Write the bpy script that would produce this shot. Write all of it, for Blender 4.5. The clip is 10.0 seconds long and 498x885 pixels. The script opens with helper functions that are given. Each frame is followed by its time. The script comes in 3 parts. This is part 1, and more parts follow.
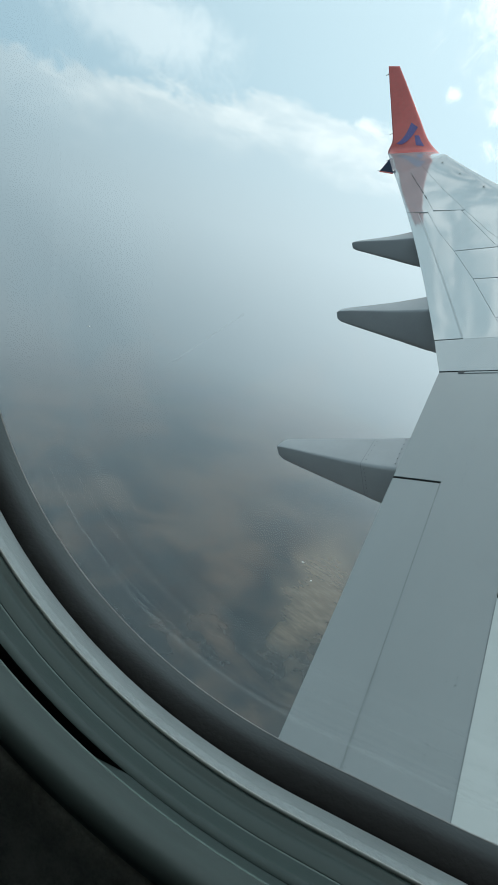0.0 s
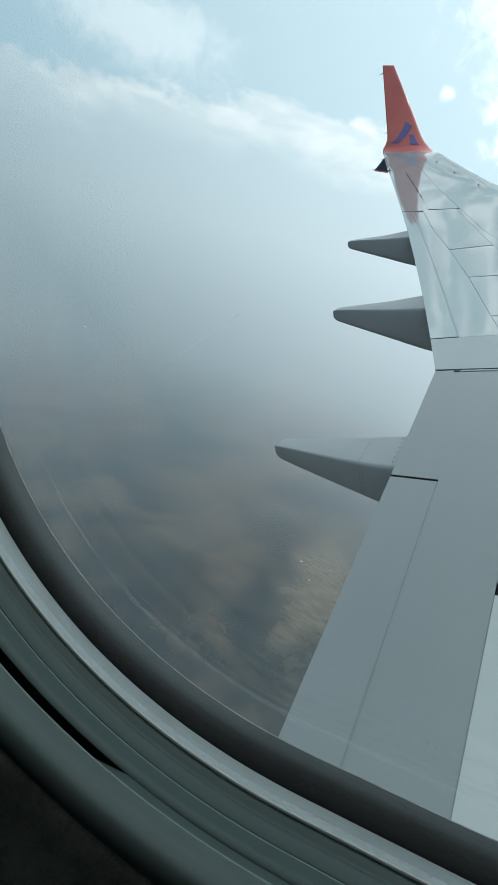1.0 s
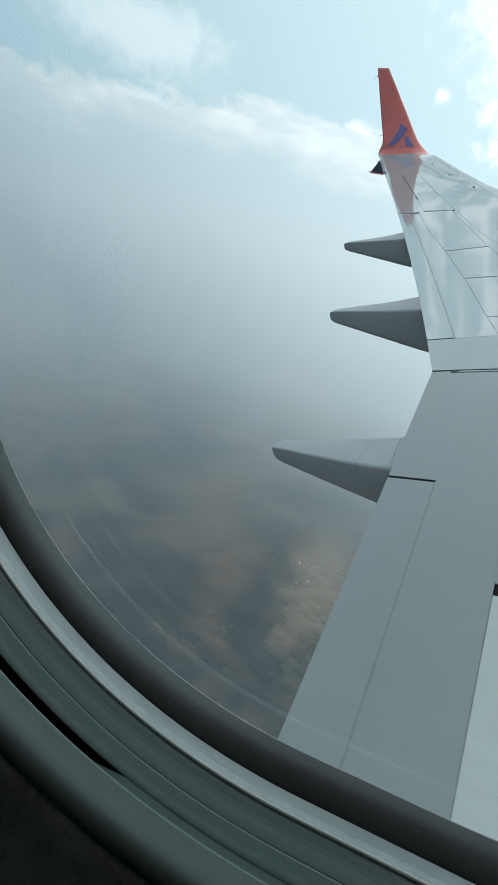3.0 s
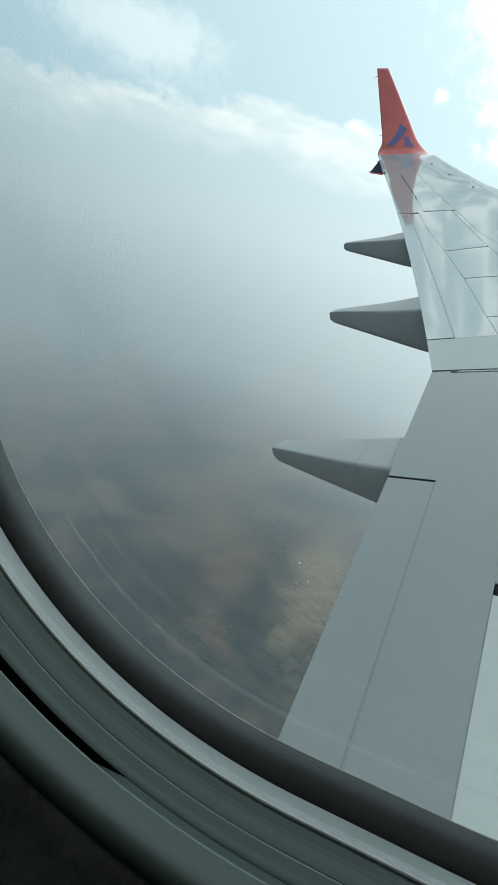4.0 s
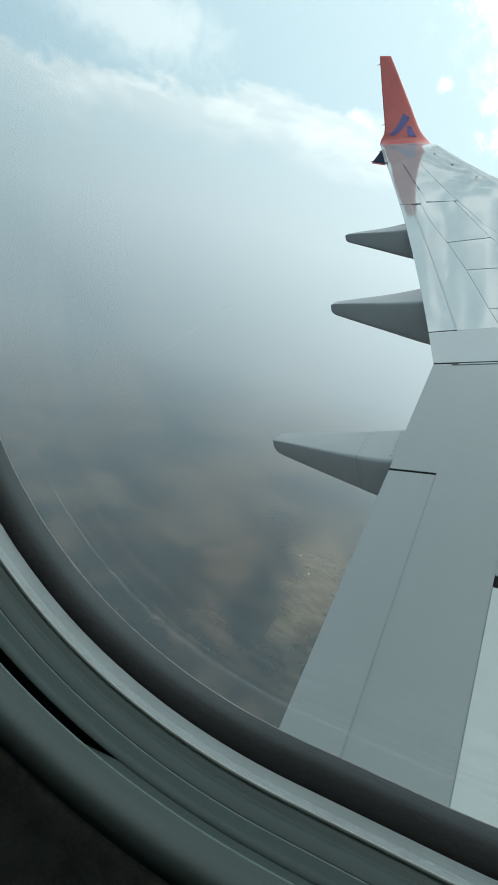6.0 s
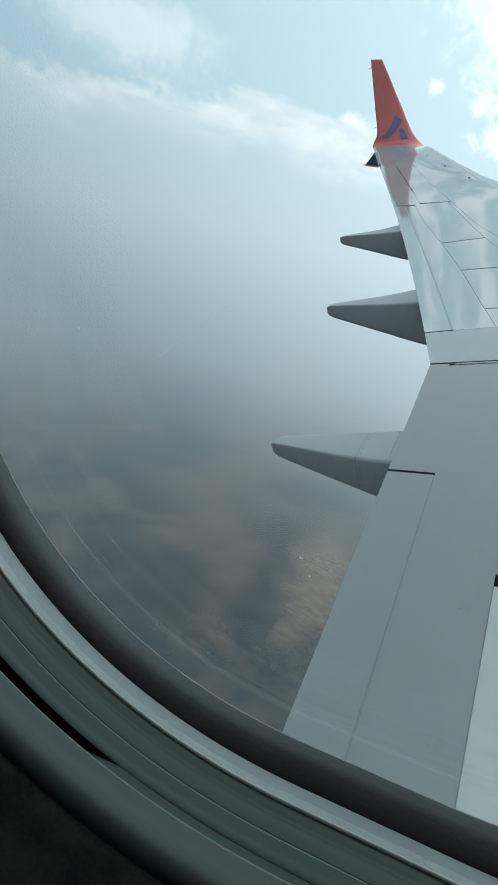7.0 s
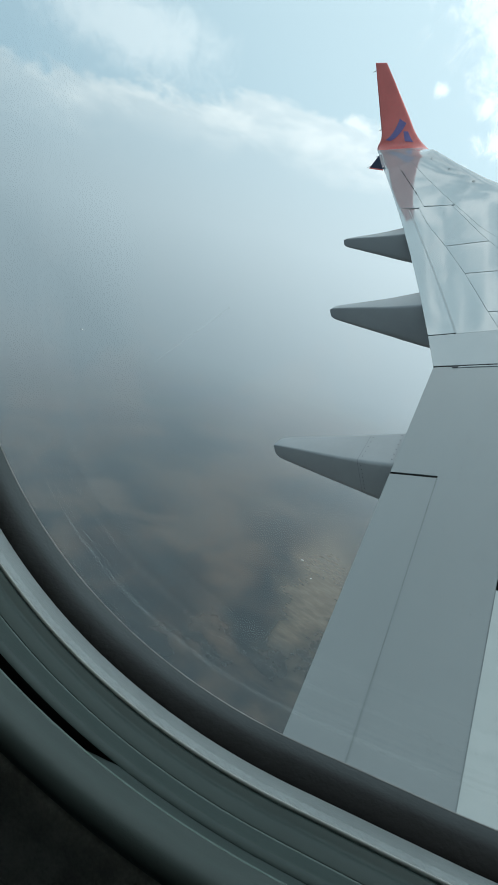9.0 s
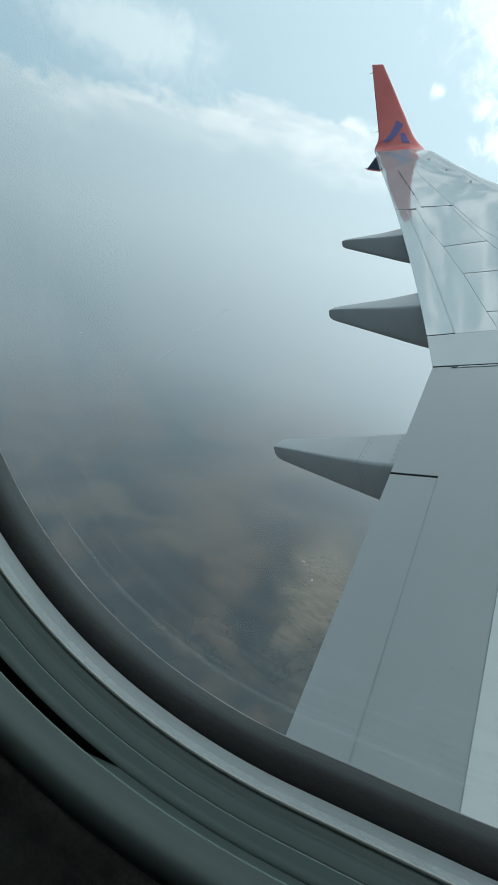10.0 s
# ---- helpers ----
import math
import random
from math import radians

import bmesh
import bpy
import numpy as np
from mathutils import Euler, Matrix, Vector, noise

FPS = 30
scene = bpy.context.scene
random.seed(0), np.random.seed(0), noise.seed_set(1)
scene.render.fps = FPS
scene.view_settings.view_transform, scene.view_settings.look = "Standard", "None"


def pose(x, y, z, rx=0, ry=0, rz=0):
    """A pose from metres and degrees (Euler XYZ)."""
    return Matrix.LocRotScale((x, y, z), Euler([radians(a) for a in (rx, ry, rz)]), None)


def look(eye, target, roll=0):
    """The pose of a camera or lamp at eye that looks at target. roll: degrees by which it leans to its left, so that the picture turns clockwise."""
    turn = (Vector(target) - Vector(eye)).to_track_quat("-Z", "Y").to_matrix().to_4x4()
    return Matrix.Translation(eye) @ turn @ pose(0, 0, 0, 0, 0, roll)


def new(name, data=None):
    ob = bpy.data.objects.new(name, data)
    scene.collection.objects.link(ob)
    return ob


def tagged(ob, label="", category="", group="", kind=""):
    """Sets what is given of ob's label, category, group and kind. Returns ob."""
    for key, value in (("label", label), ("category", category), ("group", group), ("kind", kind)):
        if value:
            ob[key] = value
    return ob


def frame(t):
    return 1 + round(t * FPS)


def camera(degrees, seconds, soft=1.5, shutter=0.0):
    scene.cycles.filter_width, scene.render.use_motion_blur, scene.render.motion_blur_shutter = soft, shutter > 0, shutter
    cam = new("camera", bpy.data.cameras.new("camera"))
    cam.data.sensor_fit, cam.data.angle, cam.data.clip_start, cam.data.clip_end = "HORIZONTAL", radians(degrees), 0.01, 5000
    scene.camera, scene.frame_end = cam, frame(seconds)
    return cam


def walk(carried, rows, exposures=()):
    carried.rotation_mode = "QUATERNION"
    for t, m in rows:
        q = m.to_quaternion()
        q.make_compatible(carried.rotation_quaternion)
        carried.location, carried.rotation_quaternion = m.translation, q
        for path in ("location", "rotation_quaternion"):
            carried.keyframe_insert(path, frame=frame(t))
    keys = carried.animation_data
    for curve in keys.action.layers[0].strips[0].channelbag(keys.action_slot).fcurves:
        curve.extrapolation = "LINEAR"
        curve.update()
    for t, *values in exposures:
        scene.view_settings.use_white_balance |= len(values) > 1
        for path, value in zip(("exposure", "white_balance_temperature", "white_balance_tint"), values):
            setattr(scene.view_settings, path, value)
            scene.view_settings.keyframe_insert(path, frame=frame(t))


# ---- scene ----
LENS = 57.0
# the aircraft climbs in a banked turn: its own axes seen in the level world
PLANE = Matrix(((0.96074, -0.10360, -0.25740, 0), (0.0, 0.92768, -0.37338, 0), (0.27747, 0.35872, 0.89125, 0), (0, 0, 0, 1)))
cam = camera(LENS, 10.0)
# seconds, yaw, pitch, roll against the aircraft; the phone rests at the window and mostly turns
TURNS = [
    (0.0, 35.66, -26.39, 11.80),
    (0.5, 35.17, -26.73, 12.02),
    (1.0, 35.14, -26.52, 12.09),
    (1.5, 35.14, -26.56, 11.80),
    (2.0, 35.02, -26.49, 11.86),
    (2.5, 34.84, -26.42, 12.07),
    (4.0, 34.69, -26.37, 12.29),
    (4.5, 34.79, -26.35, 12.08),
    (5.0, 34.45, -27.90, 12.10),
    (5.5, 34.94, -27.50, 11.97),
    (7.0, 34.18, -26.98, 13.13),
    (7.5, 34.13, -27.06, 13.14),
    (8.0, 34.39, -26.97, 12.95),
    (8.5, 34.57, -26.84, 12.81),
    (9.0, 34.64, -26.67, 12.87),
    (9.5, 34.64, -26.60, 12.94),
    (10.0, 34.41, -26.50, 13.33),
]
LIGHT = [(0.0, 0.03, 6200, 3), (2.6, 0.03, 6200, 3), (3.9, 0.11, 6420, 2), (5.6, 0.18, 6450, 2), (6.8, 0.0, 6180, 3), (10.0, -0.03, 6170, 3)]
# seconds, and how far the phone slides along the window sill, in millimetres
SLIDES = [(0.0, 0.0, 0.0, 0.0), (2.5, 0.10, -0.03, -0.20), (5.0, 0.14, -0.04, -0.25), (5.5, 1.0, 0.22, -0.95), (7.0, 1.31, 0.31, -1.25), (8.5, 1.28, 0.27, -1.33), (10.0, 1.65, 0.30, -1.77)]


def slide(t):
    for a, b in zip(SLIDES, SLIDES[1:]):
        if a[0] <= t <= b[0]:
            f = (t - a[0]) / (b[0] - a[0])
            return [0.001 * (p + (q - p) * f) for p, q in zip(a[1:], b[1:])]


walk(cam, [(t, PLANE @ pose(*slide(t), 90 + p, r, y)) for t, y, p, r in TURNS], LIGHT)

# ---- sky and sun ----
SUN_ELEVATION, SUN_AZIMUTH = radians(48), radians(38)   # azimuth from +y towards +x
sun_way = Vector((math.sin(SUN_AZIMUTH) * math.cos(SUN_ELEVATION), math.cos(SUN_AZIMUTH) * math.cos(SUN_ELEVATION), math.sin(SUN_ELEVATION)))


class Nodes:
    """Short hand for building node trees."""

    def __init__(self, tree):
        self.t = tree
        tree.nodes.clear()

    def n(self, kind, **props):
        node = self.t.nodes.new(kind)
        for k, v in props.items():
            if k == "operation":
                node.operation = v
            elif k == "blend_type":
                node.blend_type = v
            elif k == "data_type":
                node.data_type = v
        return node

    def link(self, a, b):
        self.t.links.new(a, b)

    def put(self, sock, v):
        if isinstance(v, bpy.types.NodeSocket):
            self.t.links.new(v, sock)
        else:
            sock.default_value = v

    def math(self, op, a, b=0.0, c=0.0):
        m = self.n("ShaderNodeMath", operation=op)
        self.put(m.inputs[0], a), self.put(m.inputs[1], b), self.put(m.inputs[2], c)
        return m.outputs[0]

    def vmath(self, op, a, b=(0, 0, 0)):
        m = self.n("ShaderNodeVectorMath", operation=op)
        self.put(m.inputs[0], a), self.put(m.inputs[1], b)
        return m

    def mix(self, f, a, b, blend="MIX"):
        m = self.n("ShaderNodeMix", data_type="RGBA", blend_type=blend)
        self.put(m.inputs[0], f), self.put(m.inputs[6], a), self.put(m.inputs[7], b)
        return m.outputs[2]

    def noise(self, vec, scale, detail=4.0, rough=0.5, distortion=0.0):
        m = self.n("ShaderNodeTexNoise")
        if vec is not None:
            self.put(m.inputs["Vector"], vec)
        m.inputs["Scale"].default_value, m.inputs["Detail"].default_value = scale, detail
        m.inputs["Roughness"].default_value, m.inputs["Distortion"].default_value = rough, distortion
        return m.outputs["Fac"]

    def step(self, v, lo, hi, smooth=True):
        m = self.n("ShaderNodeMapRange")
        m.interpolation_type = "SMOOTHSTEP" if smooth else "LINEAR"
        self.put(m.inputs[0], v)
        m.inputs[1].default_value, m.inputs[2].default_value = lo, hi
        return m.outputs[0]

    def scaled(self, vec, sx, sy, sz, loc=(0, 0, 0)):
        m = self.n("ShaderNodeMapping")
        self.put(m.inputs[0], vec)
        m.inputs[1].default_value, m.inputs[3].default_value = loc, (sx, sy, sz)
        return m.outputs[0]


world = bpy.data.worlds.new("hazy_sky")
scene.world = world
world.use_nodes = True
w = Nodes(world.node_tree)
way = w.n("ShaderNodeTexCoord").outputs["Generated"]
xyz = w.n("ShaderNodeSeparateXYZ")
w.link(way, xyz.inputs[0])
up = xyz.outputs[2]
sky = w.n("ShaderNodeTexSky")
sky.sky_type, sky.sun_disc = "NISHITA", False
sky.sun_elevation, sky.sun_rotation = SUN_ELEVATION, SUN_AZIMUTH
sky.air_density, sky.dust_density = 1.0, 2.0
blue = w.mix(1.0, sky.outputs[0], (0.10, 0.10, 0.10, 1), "MULTIPLY")
# towards the sun the haze is brighter
sunward = w.step(w.vmath("DOT_PRODUCT", way, tuple(sun_way)).outputs["Value"], -0.12, 0.85, False)
haze = w.mix(sunward, (0.355, 0.445, 0.495, 1), (0.965, 1.09, 1.155, 1))
cloud = w.mix(sunward, (0.45, 0.55, 0.60, 1), (1.42, 1.45, 1.44, 1))
# the cloud bank's own heading
turned = w.n("ShaderNodeVectorRotate")
turned.rotation_type = "Z_AXIS"
w.link(way, turned.inputs["Vector"])
turned.inputs["Angle"].default_value = radians(8)
bank_way = turned.outputs[0]
bank_xyz = w.n("ShaderNodeSeparateXYZ")
w.link(bank_way, bank_xyz.inputs[0])
# broken cloud on a flat ceiling
low = w.math("ADD", w.math("MULTIPLY", w.math("MAXIMUM", up, 0.0), 0.45), 0.17)
flat = w.n("ShaderNodeCombineXYZ")
w.put(flat.inputs[0], w.math("DIVIDE", bank_xyz.outputs[0], low))
w.put(flat.inputs[1], w.math("DIVIDE", bank_xyz.outputs[1], low))
billow = w.noise(w.scaled(way, 1, 1.5, 1), 21.0, 7.0, 0.58, 0.5)   # cloud streets overhead
puffs = w.math("MULTIPLY", w.step(billow, 0.475, 0.545), w.math("MULTIPLY", w.step(up, 0.46, 0.58), 0.82))
pale = w.mix(0.80, blue, w.mix(sunward, (0.335, 0.495, 0.585, 1), (1.02, 1.22, 1.28, 1)))
pale = w.mix(w.step(up, 0.48, 0.70), pale, (0.50, 0.645, 0.71, 1))
above = w.mix(puffs, pale, cloud)
# single cumulus clouds: direction, spread, how flat
curl = w.math("SUBTRACT", w.noise(way, 26.0, 10.0, 0.66, 0.4), 0.5)
for heading, spread, level, torn, dense in (((-0.235, 0.84, 0.475), 0.125, 1.2, 2.6, 0.7), ((-0.285, 0.89, 0.355), 0.020, 1.2, 3.6, 0.7), ((-0.36, 0.857, 0.371), 0.012, 1.0, 3.6, 0.7),
                                             ((-0.24, 0.92, 0.315), 0.045, 1.8, 3.6, 0.7), ((-0.765, 0.547, 0.345), 0.150, 3.0, 1.7, 0.42), ((0.25, 0.86, 0.45), 0.14, 2.0, 3.6, 0.7)):
    gap = w.vmath("SUBTRACT", way, tuple(Vector(heading).normalized())).outputs["Vector"]
    far = w.math("DIVIDE", w.vmath("LENGTH", w.scaled(gap, 1, 1, level)).outputs["Value"], spread)
    lump = w.step(w.math("ADD", far, w.math("MULTIPLY", curl, torn)), 1.35, 0.25)
    above = w.mix(w.math("MULTIPLY", lump, dense), above, w.mix(0.35, cloud, (1.5, 1.5, 1.48, 1)))
# a bank of cloud tops over the haze, highest aft of the wing
ragged = w.math("SUBTRACT", w.noise(flat.outputs[0], 2.3, 12.0, 0.60, 0.25), 0.5)
hump = w.math("ADD", bank_xyz.outputs[0], 0.66)
crest = w.math("MAXIMUM", w.math("SUBTRACT", 0.312, w.math("MULTIPLY", w.math("MULTIPLY", hump, hump), 1.0)), 0.245)
height = w.math("SUBTRACT", w.math("ADD", up, w.math("MULTIPLY", ragged, 0.15)), crest)
bank = w.step(height, 0.012, -0.012)
wisps = w.step(w.noise(w.scaled(bank_way, 1, 1, 3.0), 7.0, 9.0, 0.6, 0.3), 0.40, 0.62)
rim = w.math("MULTIPLY", w.step(height, -0.10, -0.01), w.math("ADD", w.math("MULTIPLY", wisps, 0.6), 0.4))
capped = w.mix(bank, above, w.mix(rim, w.mix(0.35, haze, pale), cloud))
veil = w.step(up, 0.24, 0.09)
sky_mix = w.mix(veil, capped, haze)
murk = w.mix(sunward, (0.105, 0.135, 0.154, 1), (0.30, 0.36, 0.40, 1))
rust = w.step(w.noise(way, 5.0, 6.0, 0.58, 0.3), 0.45, 0.62)
murk = w.mix(w.math("MULTIPLY", rust, 0.44), murk, w.mix(sunward, (0.190, 0.163, 0.150, 1), (0.41, 0.36, 0.325, 1)))
soft = w.math("MULTIPLY", w.math("SUBTRACT", w.noise(way, 2.2, 3.0), 0.5), 0.13)
below = w.step(w.math("ADD", up, soft), 0.10, -0.62, False)
full = w.mix(below, sky_mix, murk)
back = w.n("ShaderNodeBackground")
w.link(full, back.inputs[0])
back.inputs[1].default_value = 1.0
out = w.n("ShaderNodeOutputWorld")
w.link(back.outputs[0], out.inputs[0])

sun = new("sun", bpy.data.lights.new("sun", "SUN"))
sun.data.energy, sun.data.angle, sun.data.color = 0.9, radians(14), (1.0, 0.96, 0.90)
sun.matrix_world = look(sun_way * 50, (0, 0, 0))


# ---- materials ----
def material(name, base, rough=0.5, metal=0.0, vary=0.12, scale=3.0, bump=0.0, bump_scale=40.0, dark=None, coat=0.0, streak=None, rand=0.0, spec=0.5, bump_detail=3.0, rough_vary=0.12, coat_ior=1.5, coat_rough=0.08, bump_stretch=(1, 1, 1), bump_depth=0.3):
    """A painted, moulded or bare surface: colour with stains at two scales, fine relief."""
    m = bpy.data.materials.new(name)
    m.use_nodes = True
    k = Nodes(m.node_tree)
    pos = k.n("ShaderNodeTexCoord").outputs["Object"]
    if streak:
        pos = k.scaled(pos, *streak)
    big = k.noise(pos, scale, 5.0, 0.55)
    fine = k.noise(pos, scale * 9, 4.0, 0.6)
    f = k.math("ADD", k.math("MULTIPLY", big, 0.65), k.math("MULTIPLY", fine, 0.35))
    lo = tuple(c * (1 - vary * 1.6) for c in base) if dark is None else dark
    hi = tuple(min(1, c * (1 + vary)) for c in base)
    col = k.mix(k.step(f, 0.32, 0.68), (*lo, 1), (*hi, 1))
    if rand:
        r = k.n("ShaderNodeObjectInfo").outputs["Random"]
        col = k.mix(1.0, col, k.mix(r, (1 - rand, 1 - rand, 1 - rand, 1), (1, 1, 1, 1)), "MULTIPLY")
    p = k.n("ShaderNodeBsdfPrincipled")
    k.link(col, p.inputs["Base Color"])
    k.put(p.inputs["Roughness"], k.math("ADD", rough - rough_vary / 2, k.math("MULTIPLY", fine, rough_vary)))
    p.inputs["Metallic"].default_value = metal
    p.inputs["Specular IOR Level"].default_value = spec
    p.inputs["Coat Weight"].default_value, p.inputs["Coat Roughness"].default_value = coat, coat_rough
    p.inputs["Coat IOR"].default_value = coat_ior
    if bump:
        b = k.n("ShaderNodeBump")
        b.inputs["Strength"].default_value, b.inputs["Distance"].default_value = bump, bump_depth / bump_scale
        k.put(b.inputs["Height"], k.noise(k.scaled(k.n("ShaderNodeTexCoord").outputs["Object"], *bump_stretch), bump_scale, bump_detail, 0.6))
        k.link(b.outputs[0], p.inputs["Normal"])
    o = k.n("ShaderNodeOutputMaterial")
    k.link(p.outputs[0], o.inputs[0])
    return m


def sheer(name, colour, cover, rough=0.3, noise_scale=0.0, lit=False):
    """A mostly clear sheet: acrylic with a little gloss or a pale translucent film."""
    m = bpy.data.materials.new(name)
    m.use_nodes = True
    k = Nodes(m.node_tree)
    clear = k.n("ShaderNodeBsdfTransparent")
    film = k.n("ShaderNodeBsdfTranslucent" if lit else "ShaderNodeBsdfGlossy")
    film.inputs["Color"].default_value = (*colour, 1)
    if not lit:
        film.inputs["Roughness"].default_value = rough
    mixer = k.n("ShaderNodeMixShader")
    if noise_scale:
        pos = k.n("ShaderNodeTexCoord").outputs["Object"]
        k.put(mixer.inputs[0], k.math("MULTIPLY", k.step(k.noise(pos, noise_scale, 5.0, 0.6), 0.3, 0.75), cover))
    else:
        mixer.inputs[0].default_value = cover
    k.link(clear.outputs[0], mixer.inputs[1]), k.link(film.outputs[0], mixer.inputs[2])
    o = k.n("ShaderNodeOutputMaterial")
    k.link(mixer.outputs[0], o.inputs[0])
    return m


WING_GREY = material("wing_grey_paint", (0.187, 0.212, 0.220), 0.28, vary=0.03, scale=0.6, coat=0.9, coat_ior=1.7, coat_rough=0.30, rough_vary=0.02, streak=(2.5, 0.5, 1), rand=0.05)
WING_SILVER = material("wing_gloss_paint", (0.53, 0.56, 0.57), 0.05, 0.27, rough_vary=0.02, vary=0.04, scale=0.9, coat=0.6, streak=(1.5, 0.5, 1), rand=0.05, bump=0.016, bump_scale=1.5, bump_detail=1.0, bump_stretch=(1.2, 0.5, 1))
WING_DULL = material("dull_wing_paint", (0.40, 0.43, 0.44), 0.22, 0.12, rough_vary=0.02, vary=0.03, scale=0.9, coat=0.7, coat_rough=0.22, streak=(1.5, 0.5, 1))
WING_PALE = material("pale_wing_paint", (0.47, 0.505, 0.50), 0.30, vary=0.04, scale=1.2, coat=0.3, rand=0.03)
CAVITY = material("wing_cavity_primer", (0.06, 0.065, 0.07), 0.85, vary=0.2, scale=3)
FAIRING = material("fairing_grey_paint", (0.345, 0.355, 0.365), 0.38, vary=0.035, scale=3.5, coat=0.15, rand=0.03)
RED = material("winglet_red_paint", (0.80, 0.19, 0.17), 0.3, vary=0.06, scale=1.5, coat=0.3)
BLUE = material("emblem_blue_paint", (0.20, 0.17, 0.40), 0.35, vary=0.06, scale=6)
NAVY = material("lamp_housing_navy", (0.05, 0.07, 0.12), 0.35, vary=0.1, scale=6)
HINGE_GREY = material("soft_grey_hinge_line", (0.172, 0.195, 0.204), 0.45, vary=0.08, scale=12, streak=(1, 0.25, 1), coat=0.9, coat_ior=1.7, coat_rough=0.30)
HINGE_SEAL = material("hinge_rubber_seal", (0.150, 0.170, 0.180), 0.6, vary=0.18, scale=14, streak=(1, 0.3, 1), coat=0.5, coat_ior=1.6, coat_rough=0.4)
PALE_SEAL = material("pale_grey_sealant", (0.36, 0.385, 0.395), 0.35, vary=0.08, scale=10, coat=0.2)
SEAM = material("grey_sealant", (0.25, 0.262, 0.267), 0.5, vary=0.1, scale=8)
DOT = material("grey_fastener_heads", (0.13, 0.14, 0.145), 0.5, 0.2, vary=0.2, scale=40)
STEEL = material("dark_steel", (0.10, 0.105, 0.11), 0.45, 0.4, vary=0.2, scale=30)
# plain black for the painted shade inside gaps
GAP_BLACK = material("gap_shade_black", (0.009, 0.0094, 0.0098), 0.7, vary=0.3, scale=60, bump=0.5, bump_scale=900, spec=0.12)


def shaded_dusty_rubber():
    """Black rubber with dust and painted shade; the mesh says how grey it is."""
    m = bpy.data.materials.new("dusty_shaded_rubber")
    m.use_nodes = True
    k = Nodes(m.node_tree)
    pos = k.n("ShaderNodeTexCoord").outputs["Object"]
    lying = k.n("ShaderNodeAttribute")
    lying.attribute_name = "dust_and_shade"
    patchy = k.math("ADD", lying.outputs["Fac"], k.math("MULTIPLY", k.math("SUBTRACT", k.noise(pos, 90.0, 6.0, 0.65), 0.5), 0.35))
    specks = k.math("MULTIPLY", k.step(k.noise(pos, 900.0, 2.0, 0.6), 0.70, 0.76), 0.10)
    dust_and_shade = k.math("ADD", k.step(patchy, 0.0, 1.0, False), specks)
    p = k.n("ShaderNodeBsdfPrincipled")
    k.link(k.mix(dust_and_shade, (0.0115, 0.0125, 0.0130, 1), (0.084, 0.100, 0.107, 1)), p.inputs["Base Color"])
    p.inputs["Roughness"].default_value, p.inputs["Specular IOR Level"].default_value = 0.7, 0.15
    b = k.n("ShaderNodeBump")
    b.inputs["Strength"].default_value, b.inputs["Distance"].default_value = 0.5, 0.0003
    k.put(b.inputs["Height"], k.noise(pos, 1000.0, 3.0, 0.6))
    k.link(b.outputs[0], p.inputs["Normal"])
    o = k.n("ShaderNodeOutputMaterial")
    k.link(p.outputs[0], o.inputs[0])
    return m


SEAL_RUBBER = shaded_dusty_rubber()
BEZEL = material("pebbled_silver_bezel", (0.30, 0.345, 0.355), 0.32, 0.15, vary=0.08, scale=60, bump=0.8, bump_scale=2000, bump_detail=1.0, rough_vary=0.02, bump_depth=0.35)
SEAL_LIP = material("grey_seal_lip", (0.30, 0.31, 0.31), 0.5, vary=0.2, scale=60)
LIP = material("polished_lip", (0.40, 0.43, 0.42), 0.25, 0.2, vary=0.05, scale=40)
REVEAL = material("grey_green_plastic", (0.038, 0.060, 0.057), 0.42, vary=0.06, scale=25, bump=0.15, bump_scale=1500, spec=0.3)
# a lighter copy of the reveal's plastic, for painted edge highlights
REVEAL_GLINT = material("painted_edge_glint", (0.13, 0.185, 0.175), 0.4, vary=0.05, scale=25)
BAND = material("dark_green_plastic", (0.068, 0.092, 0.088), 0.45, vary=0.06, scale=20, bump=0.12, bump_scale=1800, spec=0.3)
WALL = material("cabin_wall_plastic", (0.40, 0.40, 0.355), 0.5, vary=0.22, scale=380, bump=0.25, bump_scale=2500)
LINING = material("cabin_lining", (0.62, 0.59, 0.55), 0.7, vary=0.15, scale=4)
SEAT = material("dark_red_brown_cloth", (0.05, 0.022, 0.018), 0.9, vary=0.3, scale=50, bump=0.5, bump_scale=600)
PANE = sheer("clear_acrylic", (0.9, 0.92, 0.92), 0.02, 0.05)
SCRATCH = sheer("fine_scratch", (0.95, 0.97, 0.97), 0.05, 0.5, 0.0, True)


# ---- building helpers ----
PLACE = {}


def thing(name, at=(0, 0, 0), label="", category="", group="", kind="", level=False):
    """An empty at a place given in the aircraft's axes (or in the level world)."""
    ob = new(name)
    m = Matrix.Translation(at) if level else PLANE @ Matrix.Translation(at)
    ob.matrix_basis = m
    ob.empty_display_size = 0.1
    PLACE[ob.name] = m
    return tagged(ob, label, category, group, kind)


def mesh_of(name, verts, faces, mat, smooth=False, crease=0.0):
    me = bpy.data.meshes.new(name)
    me.from_pydata([tuple(v) for v in verts], [], faces)
    bm = bmesh.new()
    bm.from_mesh(me)
    bmesh.ops.recalc_face_normals(bm, faces=bm.faces)
    if crease:
        for e in bm.edges:
            e.smooth = e.calc_face_angle(0.0) < crease
    bm.to_mesh(me)
    bm.free()
    me.materials.append(mat)
    if smooth:
        for p in me.polygons:
            p.use_smooth = True
    me.update()
    return me


